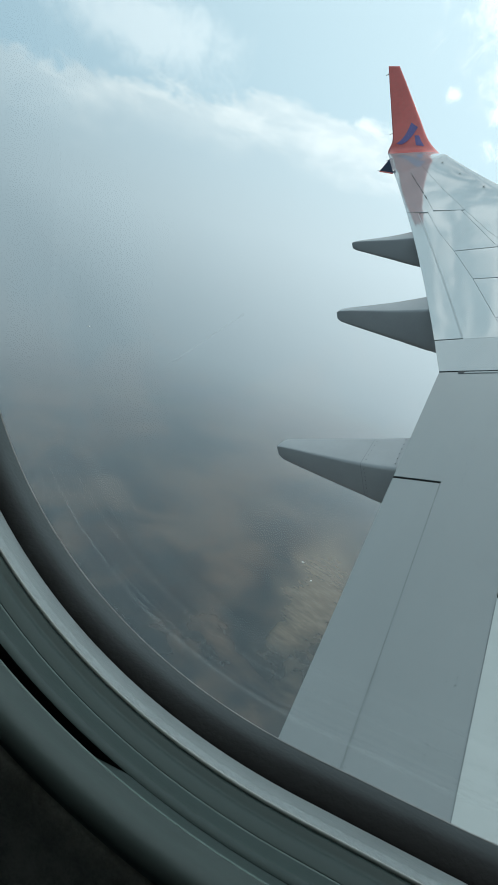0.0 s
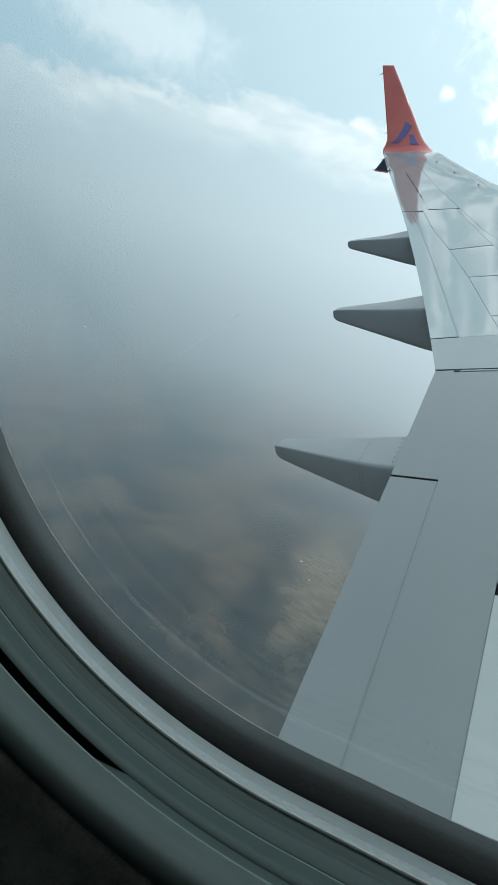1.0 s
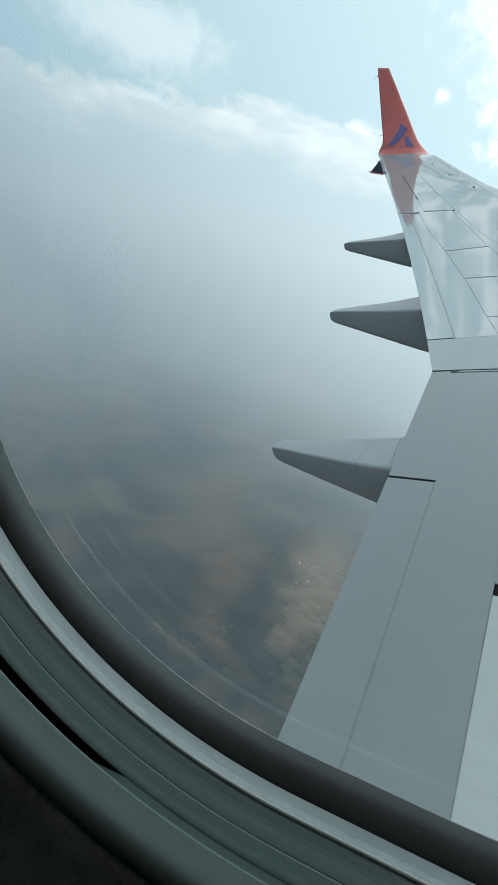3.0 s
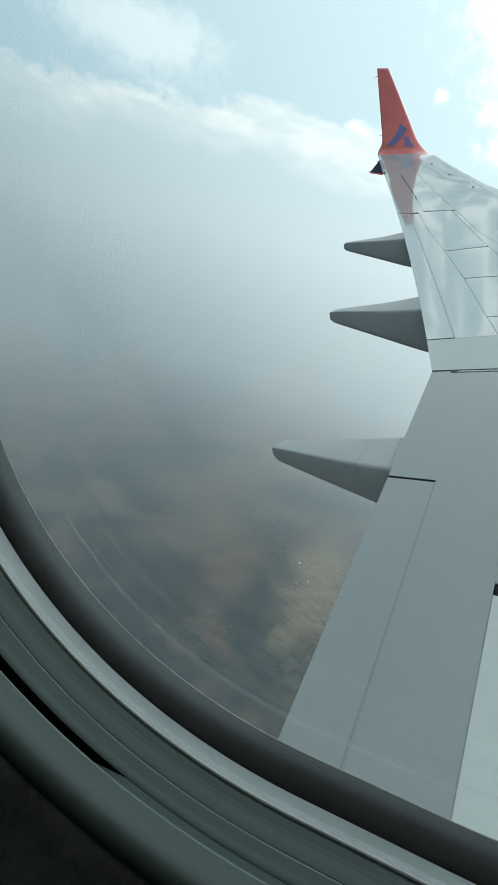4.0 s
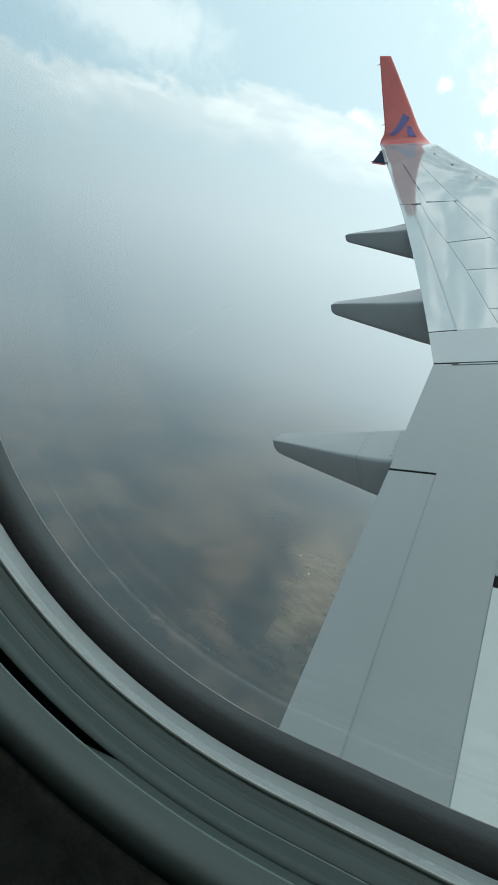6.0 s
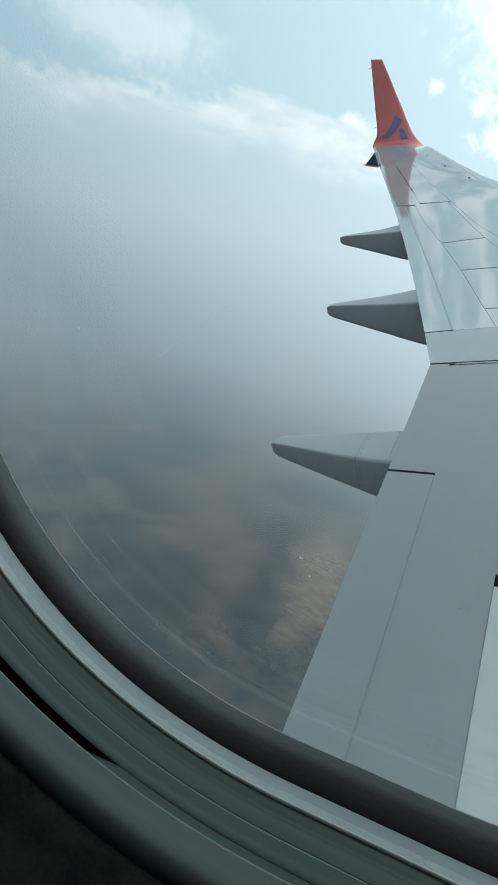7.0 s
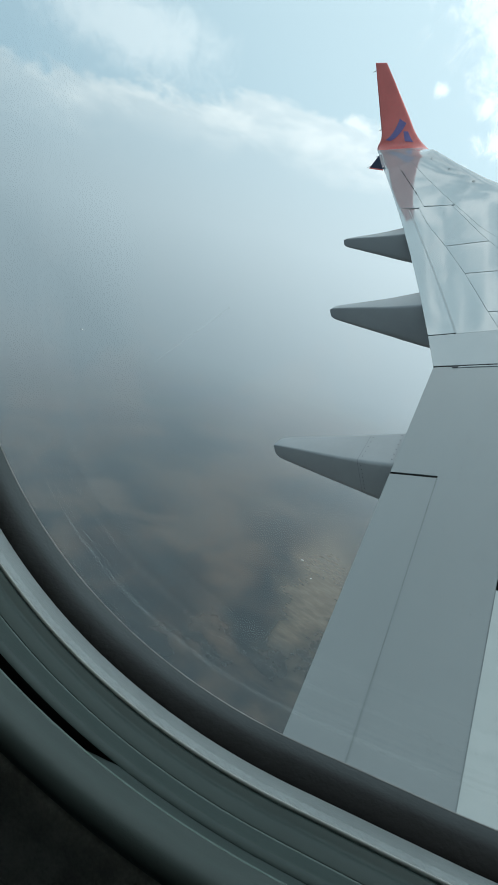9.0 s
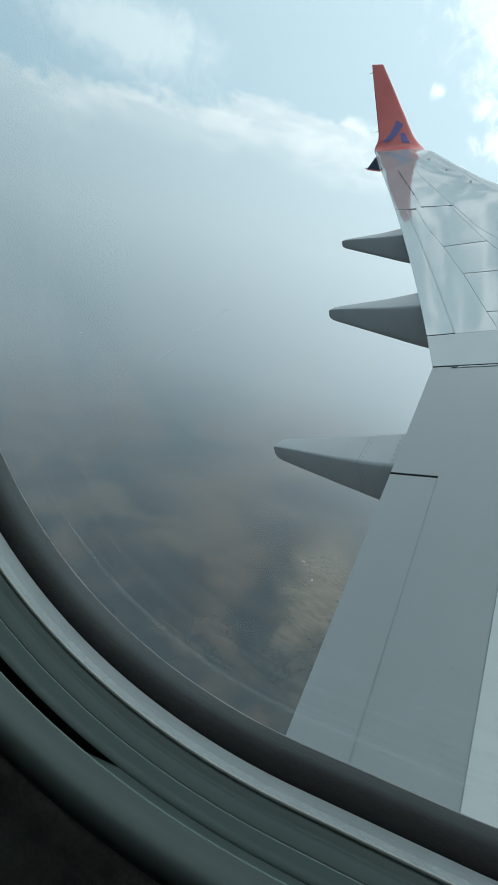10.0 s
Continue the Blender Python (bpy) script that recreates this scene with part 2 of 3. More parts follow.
def part(name, me, parent, label=""):
    """One mesh, in the aircraft's axes, under a thing or a part."""
    ob = new(name, me)
    ob.parent = parent
    ob.matrix_parent_inverse = PLACE[parent.name].inverted()
    ob.matrix_basis = PLANE
    PLACE[ob.name] = PLANE
    return tagged(ob, label)


def lone(name, me, label="", category="", kind=""):
    ob = new(name, me)
    ob.matrix_basis = PLANE
    PLACE[ob.name] = PLANE
    return tagged(ob, label, category, "", kind)


def slab(fn, nu, nv, thick, down=Vector((0, 0, -1))):
    """A curved panel: top given by fn(u, v), with that thickness and closed sides."""
    top = [fn(i / nu, j / nv) for j in range(nv + 1) for i in range(nu + 1)]
    low = [p + down * thick for p in top]
    n, k = len(top), nu + 1
    faces = []
    for j in range(nv):
        for i in range(nu):
            q = (j * k + i, j * k + i + 1, (j + 1) * k + i + 1, (j + 1) * k + i)
            faces += [q, tuple(n + x for x in reversed(q))]
    rim = [i for i in range(k)] + [j * k + nu for j in range(1, nv + 1)] + [nv * k + i for i in range(nu - 1, -1, -1)] + [j * k for j in range(nv - 1, 0, -1)]
    for a, b in zip(rim, rim[1:] + rim[:1]):
        faces.append((a, b, n + b, n + a))
    return top + low, faces


def joined(pieces):
    verts, faces = [], []
    for v, f in pieces:
        o = len(verts)
        verts += v
        faces += [tuple(x + o for x in q) for q in f]
    return verts, faces


def rod(a, b, r, n=8, r2=None):
    a, b = Vector(a), Vector(b)
    t = (b - a).to_track_quat("Z", "Y")
    r2 = r if r2 is None else r2
    verts, faces = [], []
    for c, rr in ((a, r), (b, r2)):
        for i in range(n):
            verts.append(c + t @ Vector((rr * math.cos(2 * math.pi * i / n), rr * math.sin(2 * math.pi * i / n), 0)))
    for i in range(n):
        j = (i + 1) % n
        faces.append((i, j, n + j, n + i))
    faces += [tuple(range(n - 1, -1, -1)), tuple(range(n, 2 * n))]
    return verts, faces


def curve_at(points, y):
    """The value at y of a broken line of (value, y)."""
    pts = sorted(points, key=lambda p: p[1])
    if y <= pts[0][1]:
        (v0, y0), (v1, y1) = pts[0], pts[1]
    elif y >= pts[-1][1]:
        (v0, y0), (v1, y1) = pts[-2], pts[-1]
    else:
        for (v0, y0), (v1, y1) in zip(pts, pts[1:]):
            if y0 <= y <= y1:
                break
    return v0 + (v1 - v0) * (y - y0) / (y1 - y0)


# ---- the wing: x forward, y outboard, z up from the eye ----
KINK, TIP = 5.437, 15.203


def trailing(y):
    if y < KINK:
        return -1.016 - 0.101 * y, -2.43 + 0.055 * y
    e = y - KINK
    return -1.5651 - 0.345 * e - 0.006 * e * e, -2.131 + 0.142 * e + 0.010 * e * e


def chord(y):
    return curve_at([(1.44, 15.5), (1.73, 13.9), (2.03, 12.65), (2.27, 11.9), (3.75, 5.0), (5.0, 0.0)], y)


def skin(c, y, sink=0.0):
    """The wing's upper surface, c metres ahead of the trailing edge."""
    x, z = trailing(y)
    ch = chord(y)
    n = max(0.0, (c - (ch - 0.10)) / 0.10)
    out = min(1.0, max(0.0, (y - 11.0) / 3.0))
    f = max(0.0, c) / ch
    rise = (0.045 * c - 0.006 * c * c) * (1 - out) + out * (((0.045 - 0.006 * ch) * ch + 0.085) * f ** 4 - 0.042 * c * (1 - f) ** 2)
    return Vector((x + c, y, z + rise - 0.035 * n * n * n - sink))


def panel(name, c0, c1, y0, y1, mat, parent, label="", skew0=0.0, skew1=0.0, nu=6, nv=None, extra=()):
    """A skin panel between two chordwise lines c0(y), c1(y); its ends may be skewed."""
    def one(a, b, ya, yb, sa, sb, n):
        def fn(u, v):
            ym = ya + (yb - ya) * v
            y = ym + (sa * (1 - v) + sb * v) * (b(ym) - a(ym)) * u
            return skin(a(y) + (b(y) - a(y)) * u, y)
        return slab(fn, nu, n, 0.022)
    nv = nv or max(4, int((y1 - y0) * 3))
    pieces = [one(c0, c1, y0, y1, skew0, skew1, nv)]
    for a, b, ya, yb in extra:
        pieces.append(one(a, b, ya, yb, 0, 0, 6))
    return part(name, mesh_of(name, *joined(pieces), mat, True, 0.5), parent, label)


hinge_in = lambda y: 0.325 + 0.0215 * y
box_in = lambda y: 0.775 + 0.053 * y
hinge_out = lambda y: 0.355 - 0.019 * (y - 6.3)
spoil = lambda y: curve_at([(0.92, 5.46), (0.83, 6.81), (0.76, 8.23), (0.65, 9.53), (0.51, 10.7), (0.46, 11.94)], y)
front2 = lambda y: curve_at([(2.05, 5.4), (1.41, 8.97), (1.30, 9.78), (1.12, 11.6)], y)
front1 = lambda y: curve_at([(2.5, 5.4), (1.51, 9.44), (1.36, 10.1), (1.16, 11.81), (0.97, 13.54), (0.78, 15.5)], y)
ail = lambda y: curve_at([(0.58, 12.11), (0.55, 13.04), (0.45, 14.9)], y)
zero = lambda y: 0.0
GAP = 0.0026

wing = thing("aircraft_wing", (-1.0, 0.4, -2.4), "glossy grey airliner wing with red upturned tip", "wing")


def box_fn():
    """The wing's inner body under the skin panels."""
    ys = [-0.7 + (TIP + 0.7) * i / 40 for i in range(41)]
    verts, faces = [], []
    for y in ys:
        ch = chord(y)
        x, z = trailing(y)
        for s in (0.02, 0.1, 0.3, 0.6, 0.85, 0.97):
            verts.append(skin(ch * s, y, 0.021 if s < 0.03 else 0.09))
        for s, d in ((0.95, 0.07), (0.7, 0.12), (0.35, 0.11), (0.06, 0.02)):
            verts.append(Vector((x + ch * s, y, z + 0.02 * ch * s - d * ch - 0.03)))
    k = 10
    for j in range(len(ys) - 1):
        for i in range(k):
            a, b = j * k + i, j * k + (i + 1) % k
            faces.append((a, b, b + k, a + k))
    faces += [tuple(range(k)), tuple(range((len(ys) - 1) * k, len(ys) * k))]
    return verts, faces


part("wing_body", mesh_of("wing_body", *box_fn(), CAVITY), wing, "dark primer showing only in the panel gaps")
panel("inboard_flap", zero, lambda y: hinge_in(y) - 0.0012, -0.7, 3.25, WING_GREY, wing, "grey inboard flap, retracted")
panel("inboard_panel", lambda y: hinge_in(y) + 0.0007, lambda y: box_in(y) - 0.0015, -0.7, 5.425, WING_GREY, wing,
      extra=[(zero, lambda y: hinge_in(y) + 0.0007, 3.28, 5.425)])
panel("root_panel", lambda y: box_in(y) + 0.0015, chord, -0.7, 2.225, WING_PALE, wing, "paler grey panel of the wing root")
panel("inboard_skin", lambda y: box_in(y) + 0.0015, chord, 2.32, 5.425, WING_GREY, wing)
panel("trailing_panel", lambda y: hinge_out(y) + GAP, lambda y: spoil(y) - GAP, 6.268, 11.95, WING_SILVER, wing, skew1=-0.55)
panel("fixed_panel", zero, lambda y: spoil(y) - GAP, 5.462, 6.262, WING_DULL, wing, "duller grey panel beside the flap joint")
panel("outboard_flap", zero, lambda y: hinge_out(y) - GAP, 6.289, 12.12, WING_SILVER, wing, "grey outboard flap, retracted", skew1=-0.5)
for y0, y1 in ((5.462, 6.80), (6.825, 8.20), (8.23, 9.50), (9.535, 11.945)):
    panel("spoiler", lambda y: spoil(y) + GAP, lambda y: front2(y) - GAP, y0, y1, WING_SILVER, wing,
          skew0=0.0 if y0 < 6 else -0.18, skew1=-0.55 if y1 > 11 else -0.18)
panel("slat_strip", lambda y: front2(y) + GAP, lambda y: front1(y) - GAP, 5.462, 11.55, WING_SILVER, wing, nu=3)
panel("slat", lambda y: front1(y) + GAP, chord, 5.462, TIP, WING_SILVER, wing, "polished leading edge slat", nu=10)
panel("aileron", zero, lambda y: ail(y) - GAP, 12.16, TIP, WING_SILVER, wing, skew0=-0.5)
panel("tip_skin", lambda y: ail(y) + GAP, lambda y: front1(y) - GAP, 11.96, TIP, WING_SILVER, wing, skew0=-0.66)


# black strips that stand in for the shade in the wide gaps
def strip(c0, c1, y0, y1):
    v, f = slab(lambda u, q: skin(c0 + (c1 - c0) * u, y0 + (y1 - y0) * q, 0.004), 6, 1, 0.02)
    part("gap_seal", mesh_of("gap_seal", v, f, GAP_BLACK), wing, "black strip painted as the shade in a panel gap")


def ribbon(name, line, y0, y1, half, mat, proud, shift=0.0):
    """A thin sealing strip lying along a chordwise line of the skin."""
    v, f = slab(lambda u, q: skin(line(y0 + (y1 - y0) * q) + shift + half * (2 * u - 1), y0 + (y1 - y0) * q, -proud), 2, max(4, int((y1 - y0) * 4)), proud + 0.004)
    part(name, mesh_of(name, v, f, mat, True, 0.5), wing)


# a wide grey strip under a narrow darker one along the hinge
ribbon("hinge_seal", hinge_in, -0.7, 3.25, 0.009, HINGE_GREY, 0.0005)
ribbon("hinge_seal", hinge_in, -0.7, 3.25, 0.0022, HINGE_SEAL, 0.0009, -0.002)
ribbon("edge_seal", box_in, -0.7, 2.22, 0.0030, HINGE_SEAL, 0.0012, -0.0015)
ribbon("edge_seal", box_in, 2.33, 5.40, 0.0042, HINGE_GREY, 0.0012, -0.003)
ribbon("flap_seal", hinge_out, 6.30, 11.95, 0.010, PALE_SEAL, 0.0010)
# the cover rail beside the flap joint; a dark block stands in for its shaded notch
for name, c0, c1, y0, y1, up_by, mat in (("joint_rail", 0.30, 3.3, 5.390, 5.420, 0.007, PALE_SEAL), ("joint_line", 0.28, 3.3, 5.378, 5.389, 0.0012, CAVITY), ("end_stop", 0.22, 0.28, 5.385, 5.440, 0.009, CAVITY)):
    v, f = slab(lambda u, q: skin(c0 + (c1 - c0) * u, y0 + (y1 - y0) * q, -up_by), 8, 1, up_by + 0.003)
    part(name, mesh_of(name, v, f, mat), wing)
strip(0.0, 0.24, 5.426, 5.461)
strip(0.24, 3.3, 5.412, 5.461)
strip(0.0, 0.395, 3.251, 3.279)
strip(0.0, 0.36, 6.2635, 6.288)
strip(0.90, 4.2, 2.226, 2.319)

# ---- winglet ----
SECTIONS = [  # trailing and leading point of each section, from the wing's tip upwards
    ((-5.505, 15.20, 0.190), (-4.010, 15.20, 0.180)),
    ((-6.281, 16.905, 0.820), (-4.542, 16.433, 0.418)),
    ((-6.166, 17.062, 1.155), (-5.006, 16.905, 0.875)),
    ((-6.190, 17.168, 1.788), (-5.328, 17.168, 1.558)),
    ((-6.230, 17.273, 2.660), (-5.700, 17.273, 2.505)),
    ((-6.246, 17.325, 3.123), (-5.907, 17.325, 3.018)),
]


def winglet_point(f, h, side=0.0):
    """A point of the winglet: f from trailing to leading edge, h in sections, side: inboard (-) or outboard (+)."""
    i = min(int(h), len(SECTIONS) - 2)
    g = h - i
    ends = []
    for e in (0, 1):
        p0, p1, p2, p3 = (Vector(SECTIONS[min(max(q, 0), len(SECTIONS) - 1)][e]) for q in (i - 1, i, i + 1, i + 2))
        if i == 0:   # runs on from the wing
            c1 = p1 + (p2.y - p1.y) / 3 * Vector((-0.462 - 0.113 * e, 1.0, 0.337))
            c2, r = p2.lerp(p1, 0.33), 1 - g
            ends.append(r ** 3 * p1 + 3 * r * r * g * c1 + 3 * r * g * g * c2 + g ** 3 * p2)
            continue
        ends.append(0.5 * (2 * p1 + (p2 - p0) * g + (2 * p0 - 5 * p1 + 4 * p2 - p3) * g * g + (3 * p1 - p0 - 3 * p2 + p3) * g ** 3))
    a, b = ends
    p = a.lerp(b, f)
    thick = 0.085 * (b - a).length * 2.6 * math.sqrt(max(0, 1 - f)) * 1.25 * f ** 1.6 if 0 < f < 1 else 0.0
    upright = min(1.0, h / 2)
    nrm = Vector((0, upright, -(1 - upright))).normalized()
    if h < 1.0 and side < 0:
        base = Vector(SECTIONS[0][0]).lerp(Vector(SECTIONS[0][1]), f)
        fade = 1 - h * h * (3 - 2 * h)
        hollow = 0.48 * h * (1 - h) * f * (1 - f) ** 2
        return p - Vector((0, 0, hollow)) + nrm * (side * thick * 0.5 * (1 - fade)) + Vector((0, 0, (skin(f * chord(15.2), 15.2).z - base.z) * fade))
    return p + nrm * (side * thick * 0.5)


def winglet_mesh(h0, h1, steps):
    fs = [0, 0.05, 0.12, 0.2, 0.3, 0.4, 0.5, 0.6, 0.7, 0.8, 0.87, 0.93, 0.97, 1.0]
    ring = [(f, -1) for f in fs] + [(f, 1) for f in reversed(fs[1:-1])]
    verts, faces, k = [], [], len(ring)
    for j in range(steps + 1):
        verts += [winglet_point(f, h0 + (h1 - h0) * j / steps, s) for f, s in ring]
    for j in range(steps):
        for i in range(k):
            a, b = j * k + i, j * k + (i + 1) % k
            faces.append((a, b, b + k, a + k))
    if h1 > 4.9:
        faces.append(tuple(range(steps * k, (steps + 1) * k)))
    return verts, faces


part("winglet_root", mesh_of("winglet_root", *winglet_mesh(0.0, 1.0, 24), WING_SILVER, True), wing)
winglet = part("winglet", mesh_of("winglet", *winglet_mesh(1.0, 5.0, 24), RED, True), wing, "red painted upturned winglet")


def decal(corners, name, mat):
    """A thin painted bar on the winglet's inboard face; corners as (f, h)."""
    (a, b, c, d) = corners
    def fn(u, v):
        f = (a[0] * (1 - u) + b[0] * u) * (1 - v) + (d[0] * (1 - u) + c[0] * u) * v
        h = (a[1] * (1 - u) + b[1] * u) * (1 - v) + (d[1] * (1 - u) + c[1] * u) * v
        return winglet_point(f, h, -1) + Vector((0, -0.012, 0.004))
    return part(name, mesh_of(name, *slab(fn, 4, 6, 0.006, Vector((0, 1, 0))), mat), winglet, "plain blue bar of the tail emblem")


decal([(0.13, 1.78), (0.28, 1.72), (0.85, 2.62), (0.68, 2.80)], "emblem_bar", BLUE)
decal([(0.63, 1.66), (0.82, 1.62), (0.81, 2.25), (0.68, 2.25)], "emblem_bar", BLUE)
for h in (2.35, 4.45):
    p = winglet_point(0.0, h)
    part("static_wick", mesh_of("static_wick", *rod(p, p + Vector((-0.10, 0, -0.01)), 0.011, 6, 0.006), STEEL), winglet)
# rear lamp housing below the winglet
lamp_pts = [Vector(p) for p in ((-5.66, 15.33, 0.60), (-5.98, 15.33, 0.35), (-5.58, 15.33, 0.21), (-5.62, 15.47, 0.62), (-5.90, 15.45, 0.37), (-5.55, 15.47, 0.24))]
lamp = part("lamp_housing", mesh_of("lamp_housing", lamp_pts, [(0, 1, 2), (3, 5, 4), (0, 3, 4, 1), (1, 4, 5, 2), (2, 5, 3, 0)], NAVY), wing, "small navy triangular rear lamp housing")
part("red_edge", mesh_of("red_edge", *rod((-5.98, 15.325, 0.345), (-5.58, 15.325, 0.205), 0.016), RED), lamp)
for p in ((-5.68, 15.4, 0.58), (-5.97, 15.4, 0.38)):
    part("static_wick", mesh_of("static_wick", *rod(p, Vector(p) + Vector((-0.10, 0, 0.0)), 0.010, 6, 0.006), STEEL), lamp)


# ---- flap track fairings ----
def fairing(name, yn, yf, root_low, tip, tip_low, label, studs=False):
    """A canoe under the trailing edge: near and far side, depth at the root, its tip."""
    yc = (yn + yf) / 2
    x0, z0 = trailing(yc)
    stations = [-0.30, 0.0, 0.06, 0.14, 0.24, 0.4, 0.55, 0.7, 0.82, 0.91, 0.96, 0.985, 1.0]
    corner = 0.13
    unit = []
    for qy, qz, a0 in ((1, 1, 0), (-1, 1, 90), (-1, -1, 180), (1, -1, 270)):
        rr = corner if qz > 0 else 0.5
        for i in range(6):
            a = radians(a0 + 18 * i)
            unit.append((qy * (1 - rr) + rr * math.cos(a), qz * (1 - rr) + rr * math.sin(a)))
    n, verts, faces = len(unit), [], []
    for s in stations:
        t = max(0.0, s)
        x = x0 + 0.02 + (tip[0] - x0) * s
        top = z0 - 0.012 + (tip[1] - z0) * t - 0.02 * math.sin(math.pi * min(1, t * 1.2)) * (1 - t) if s >= 0 else z0 - 0.10
        low = root_low + (tip_low - root_low) * s
        end = 1.0 - 0.30 * max(0.0, (t - 0.94) / 0.06) ** 2
        mid, half = (top + low) / 2, (top - low) / 2 * end
        wide = (yf - yn) / 2 * (1 - 0.72 * t ** 1.25) * end
        for cy, cz in unit:
            narrow = 1.0 if cz > 0 else 1.0 + 0.14 * cz
            y = yc + cy * wide * narrow
            ex, ez = trailing(y)
            verts.append(Vector((x + (ex - x0) * (1 - t), y, mid + cz * half + (ez - z0) * (1 - t))))
    m = len(stations)
    for j in range(m - 1):
        for i in range(n):
            a, b = j * n + i, j * n + (i + 1) % n
            faces.append((a, b, b + n, a + n))
    faces += [tuple(range(n)), tuple(range((m - 1) * n, m * n))]
    body = part(name, mesh_of(name, verts, faces, FAIRING, True), wing, label)
    # a cuff of thicker skin where the fairing meets the wing, with its seam
    for s0, s1, grow in ((0.261, 0.2645, 1.006), (0.015, 0.26, 1.008)):
        cv, cf = [], []
        for s in (s0, (s0 + s1) / 2, s1):
            j0 = max(i for i, q in enumerate(stations) if q <= s + 1e-9)
            j1 = min(j0 + 1, m - 1)
            g = (s - stations[j0]) / max(1e-9, stations[j1] - stations[j0])
            mid = sum((verts[j0 * n + i].lerp(verts[j1 * n + i], g) for i in range(n)), Vector()) / n
            for i in range(n):
                p = verts[j0 * n + i].lerp(verts[j1 * n + i], g)
                cv.append(Vector((p.x, mid.y + (p.y - mid.y) * grow, mid.z + (p.z - mid.z) * grow)))
        for j in range(2):
            for i in range(n):
                a, b = j * n + i, j * n + (i + 1) % n
                cf.append((a, b, b + n, a + n))
        if s0 > 0.2:
            if not studs:
                continue
            part("seam", mesh_of("seam", cv, cf, SEAM, True), body)
            continue
        part("cuff", mesh_of("cuff", cv, cf, FAIRING, True), body)
        # fasteners along the seam
        seam = cv[2 * n:3 * n]
        near_top, near_low, far_top = seam[6 + 5], seam[12], seam[0]
        for k in range(7 if studs else 0):
            p = near_top.lerp(near_low, (k + 0.5) / 7) + Vector((0.03, -0.004, 0))
            part("fastener", FASTENER, body).matrix_basis = PLANE @ Matrix.Translation(p)
        rim = cv[0:n]
        for k in range(6 if studs else 0):
            p = rim[5].lerp(rim[6], (k + 0.5) / 6) + Vector((-0.035, 0, 0.003))
            part("fastener", FASTENER, body).matrix_basis = PLANE @ Matrix.Translation(p)
        for k in range(5 if studs else 0):
            p = seam[5].lerp(seam[6], (k + 0.5) / 5) + Vector((0.03, 0, 0.003))
            part("fastener", FASTENER, body).matrix_basis = PLANE @ Matrix.Translation(p)
    return body


def dot_mesh(r):
    me = mesh_of("fastener", *rod((0, 0, -0.004), (0, 0, 0.004), r, 8), DOT)
    return me


FASTENER = dot_mesh(0.0042)
fairing("flap_fairing", 3.40, 3.96, -2.812, (-2.83, -2.300), -2.49, "large grey canoe-shaped flap track fairing", True)
fairing("flap_fairing", 7.30, 7.80, -2.535, (-3.91, -1.80), -2.00, "grey canoe-shaped flap track fairing")
fairing("flap_fairing", 10.60, 10.98, -1.71, (-4.99, -1.03), -1.205, "smaller grey flap track fairing near the wing tip")

# small fasteners and vanes on the skin
SMALL = dot_mesh(0.0021)


def stud(c, y, me):
    ob = part("fastener", me, wing)
    ob.matrix_basis = PLANE @ Matrix.Translation(skin(c, y) + Vector((0, 0, 0.001)))


for c, y in ((0.775, 2.47), (0.755, 2.03), (0.735, 1.62), (0.705, 1.23)):
    for dc, dy in ((-0.022, -0.024), (0.023, -0.027), (-0.017, 0.024), (0.026, 0.02)):
        stud(c + dc, y + dy, SMALL)
for k in range(8):
    stud(0.55 + 0.012 * (k % 3), 3.34 + (0.075 * k if k < 4 else 0.06 * k + 0.22), SMALL)
for k in range(5):
    stud(0.47 + 0.07 * k + 0.02 * (k % 2), 3.26, SMALL)
VANE = mesh_of("vane", *rod((-0.02, 0, 0), (0.02, 0, 0.012), 0.009, 6), STEEL)
for y in (14.85, 13.75, 12.60):
    ob = part("vane", VANE, wing)
    ob.matrix_basis = PLANE @ Matrix.Translation(skin(chord(y) - 0.27, y) + Vector((0, 0, 0.01)))
# dark hinge fittings along the aileron's line
for y0, y1 in ((14.75, 14.3), (14.1, 13.75), (13.55, 13.25), (13.05, 12.85)):
    part("hinge_fitting", mesh_of("hinge_fitting", *rod(skin(ail(y0), y0) + Vector((0, 0, 0.005)), skin(ail(y1), y1) + Vector((0, 0, 0.002)), 0.014, 6), STEEL), wing)


# ---- window: rings along a rounded opening ----
AZ, EL, TH = -0.41212, -0.57458, -0.35614
WN = Vector((math.sin(AZ) * math.cos(EL), math.cos(AZ) * math.cos(EL), math.sin(EL)))
WU = WN.cross(Vector((0, 0, 1))).normalized()
WV = WU.cross(WN)
CU, CV, CR, HALF_W, HALF_H = 0.05595, 0.11261, 0.11295, 0.125, 0.175


def opening(o, d, n=84, bulge=2.5):
    """The window's outline, widened by o, d metres out from the eye's plane."""
    pts = []
    for qx, qz, a0 in ((1, 1, 0), (-1, 1, 90), (-1, -1, 180), (1, -1, 270)):
        for i in range(n + 1):
            a = radians(a0 + 90 * i / n)
            x = qx * (HALF_W - CR) + (CR + o) * math.cos(a)
            z = qz * (HALF_H - CR) + (CR + o) * math.sin(a)
            if z > -0.095:
                x += math.copysign(bulge * (z + 0.095) ** 2, x)
            pu = CU + x * math.cos(TH) - z * math.sin(TH)
            pv = CV + x * math.sin(TH) + z * math.cos(TH)
            pts.append(WU * pu + WV * pv + WN * d)
    return pts


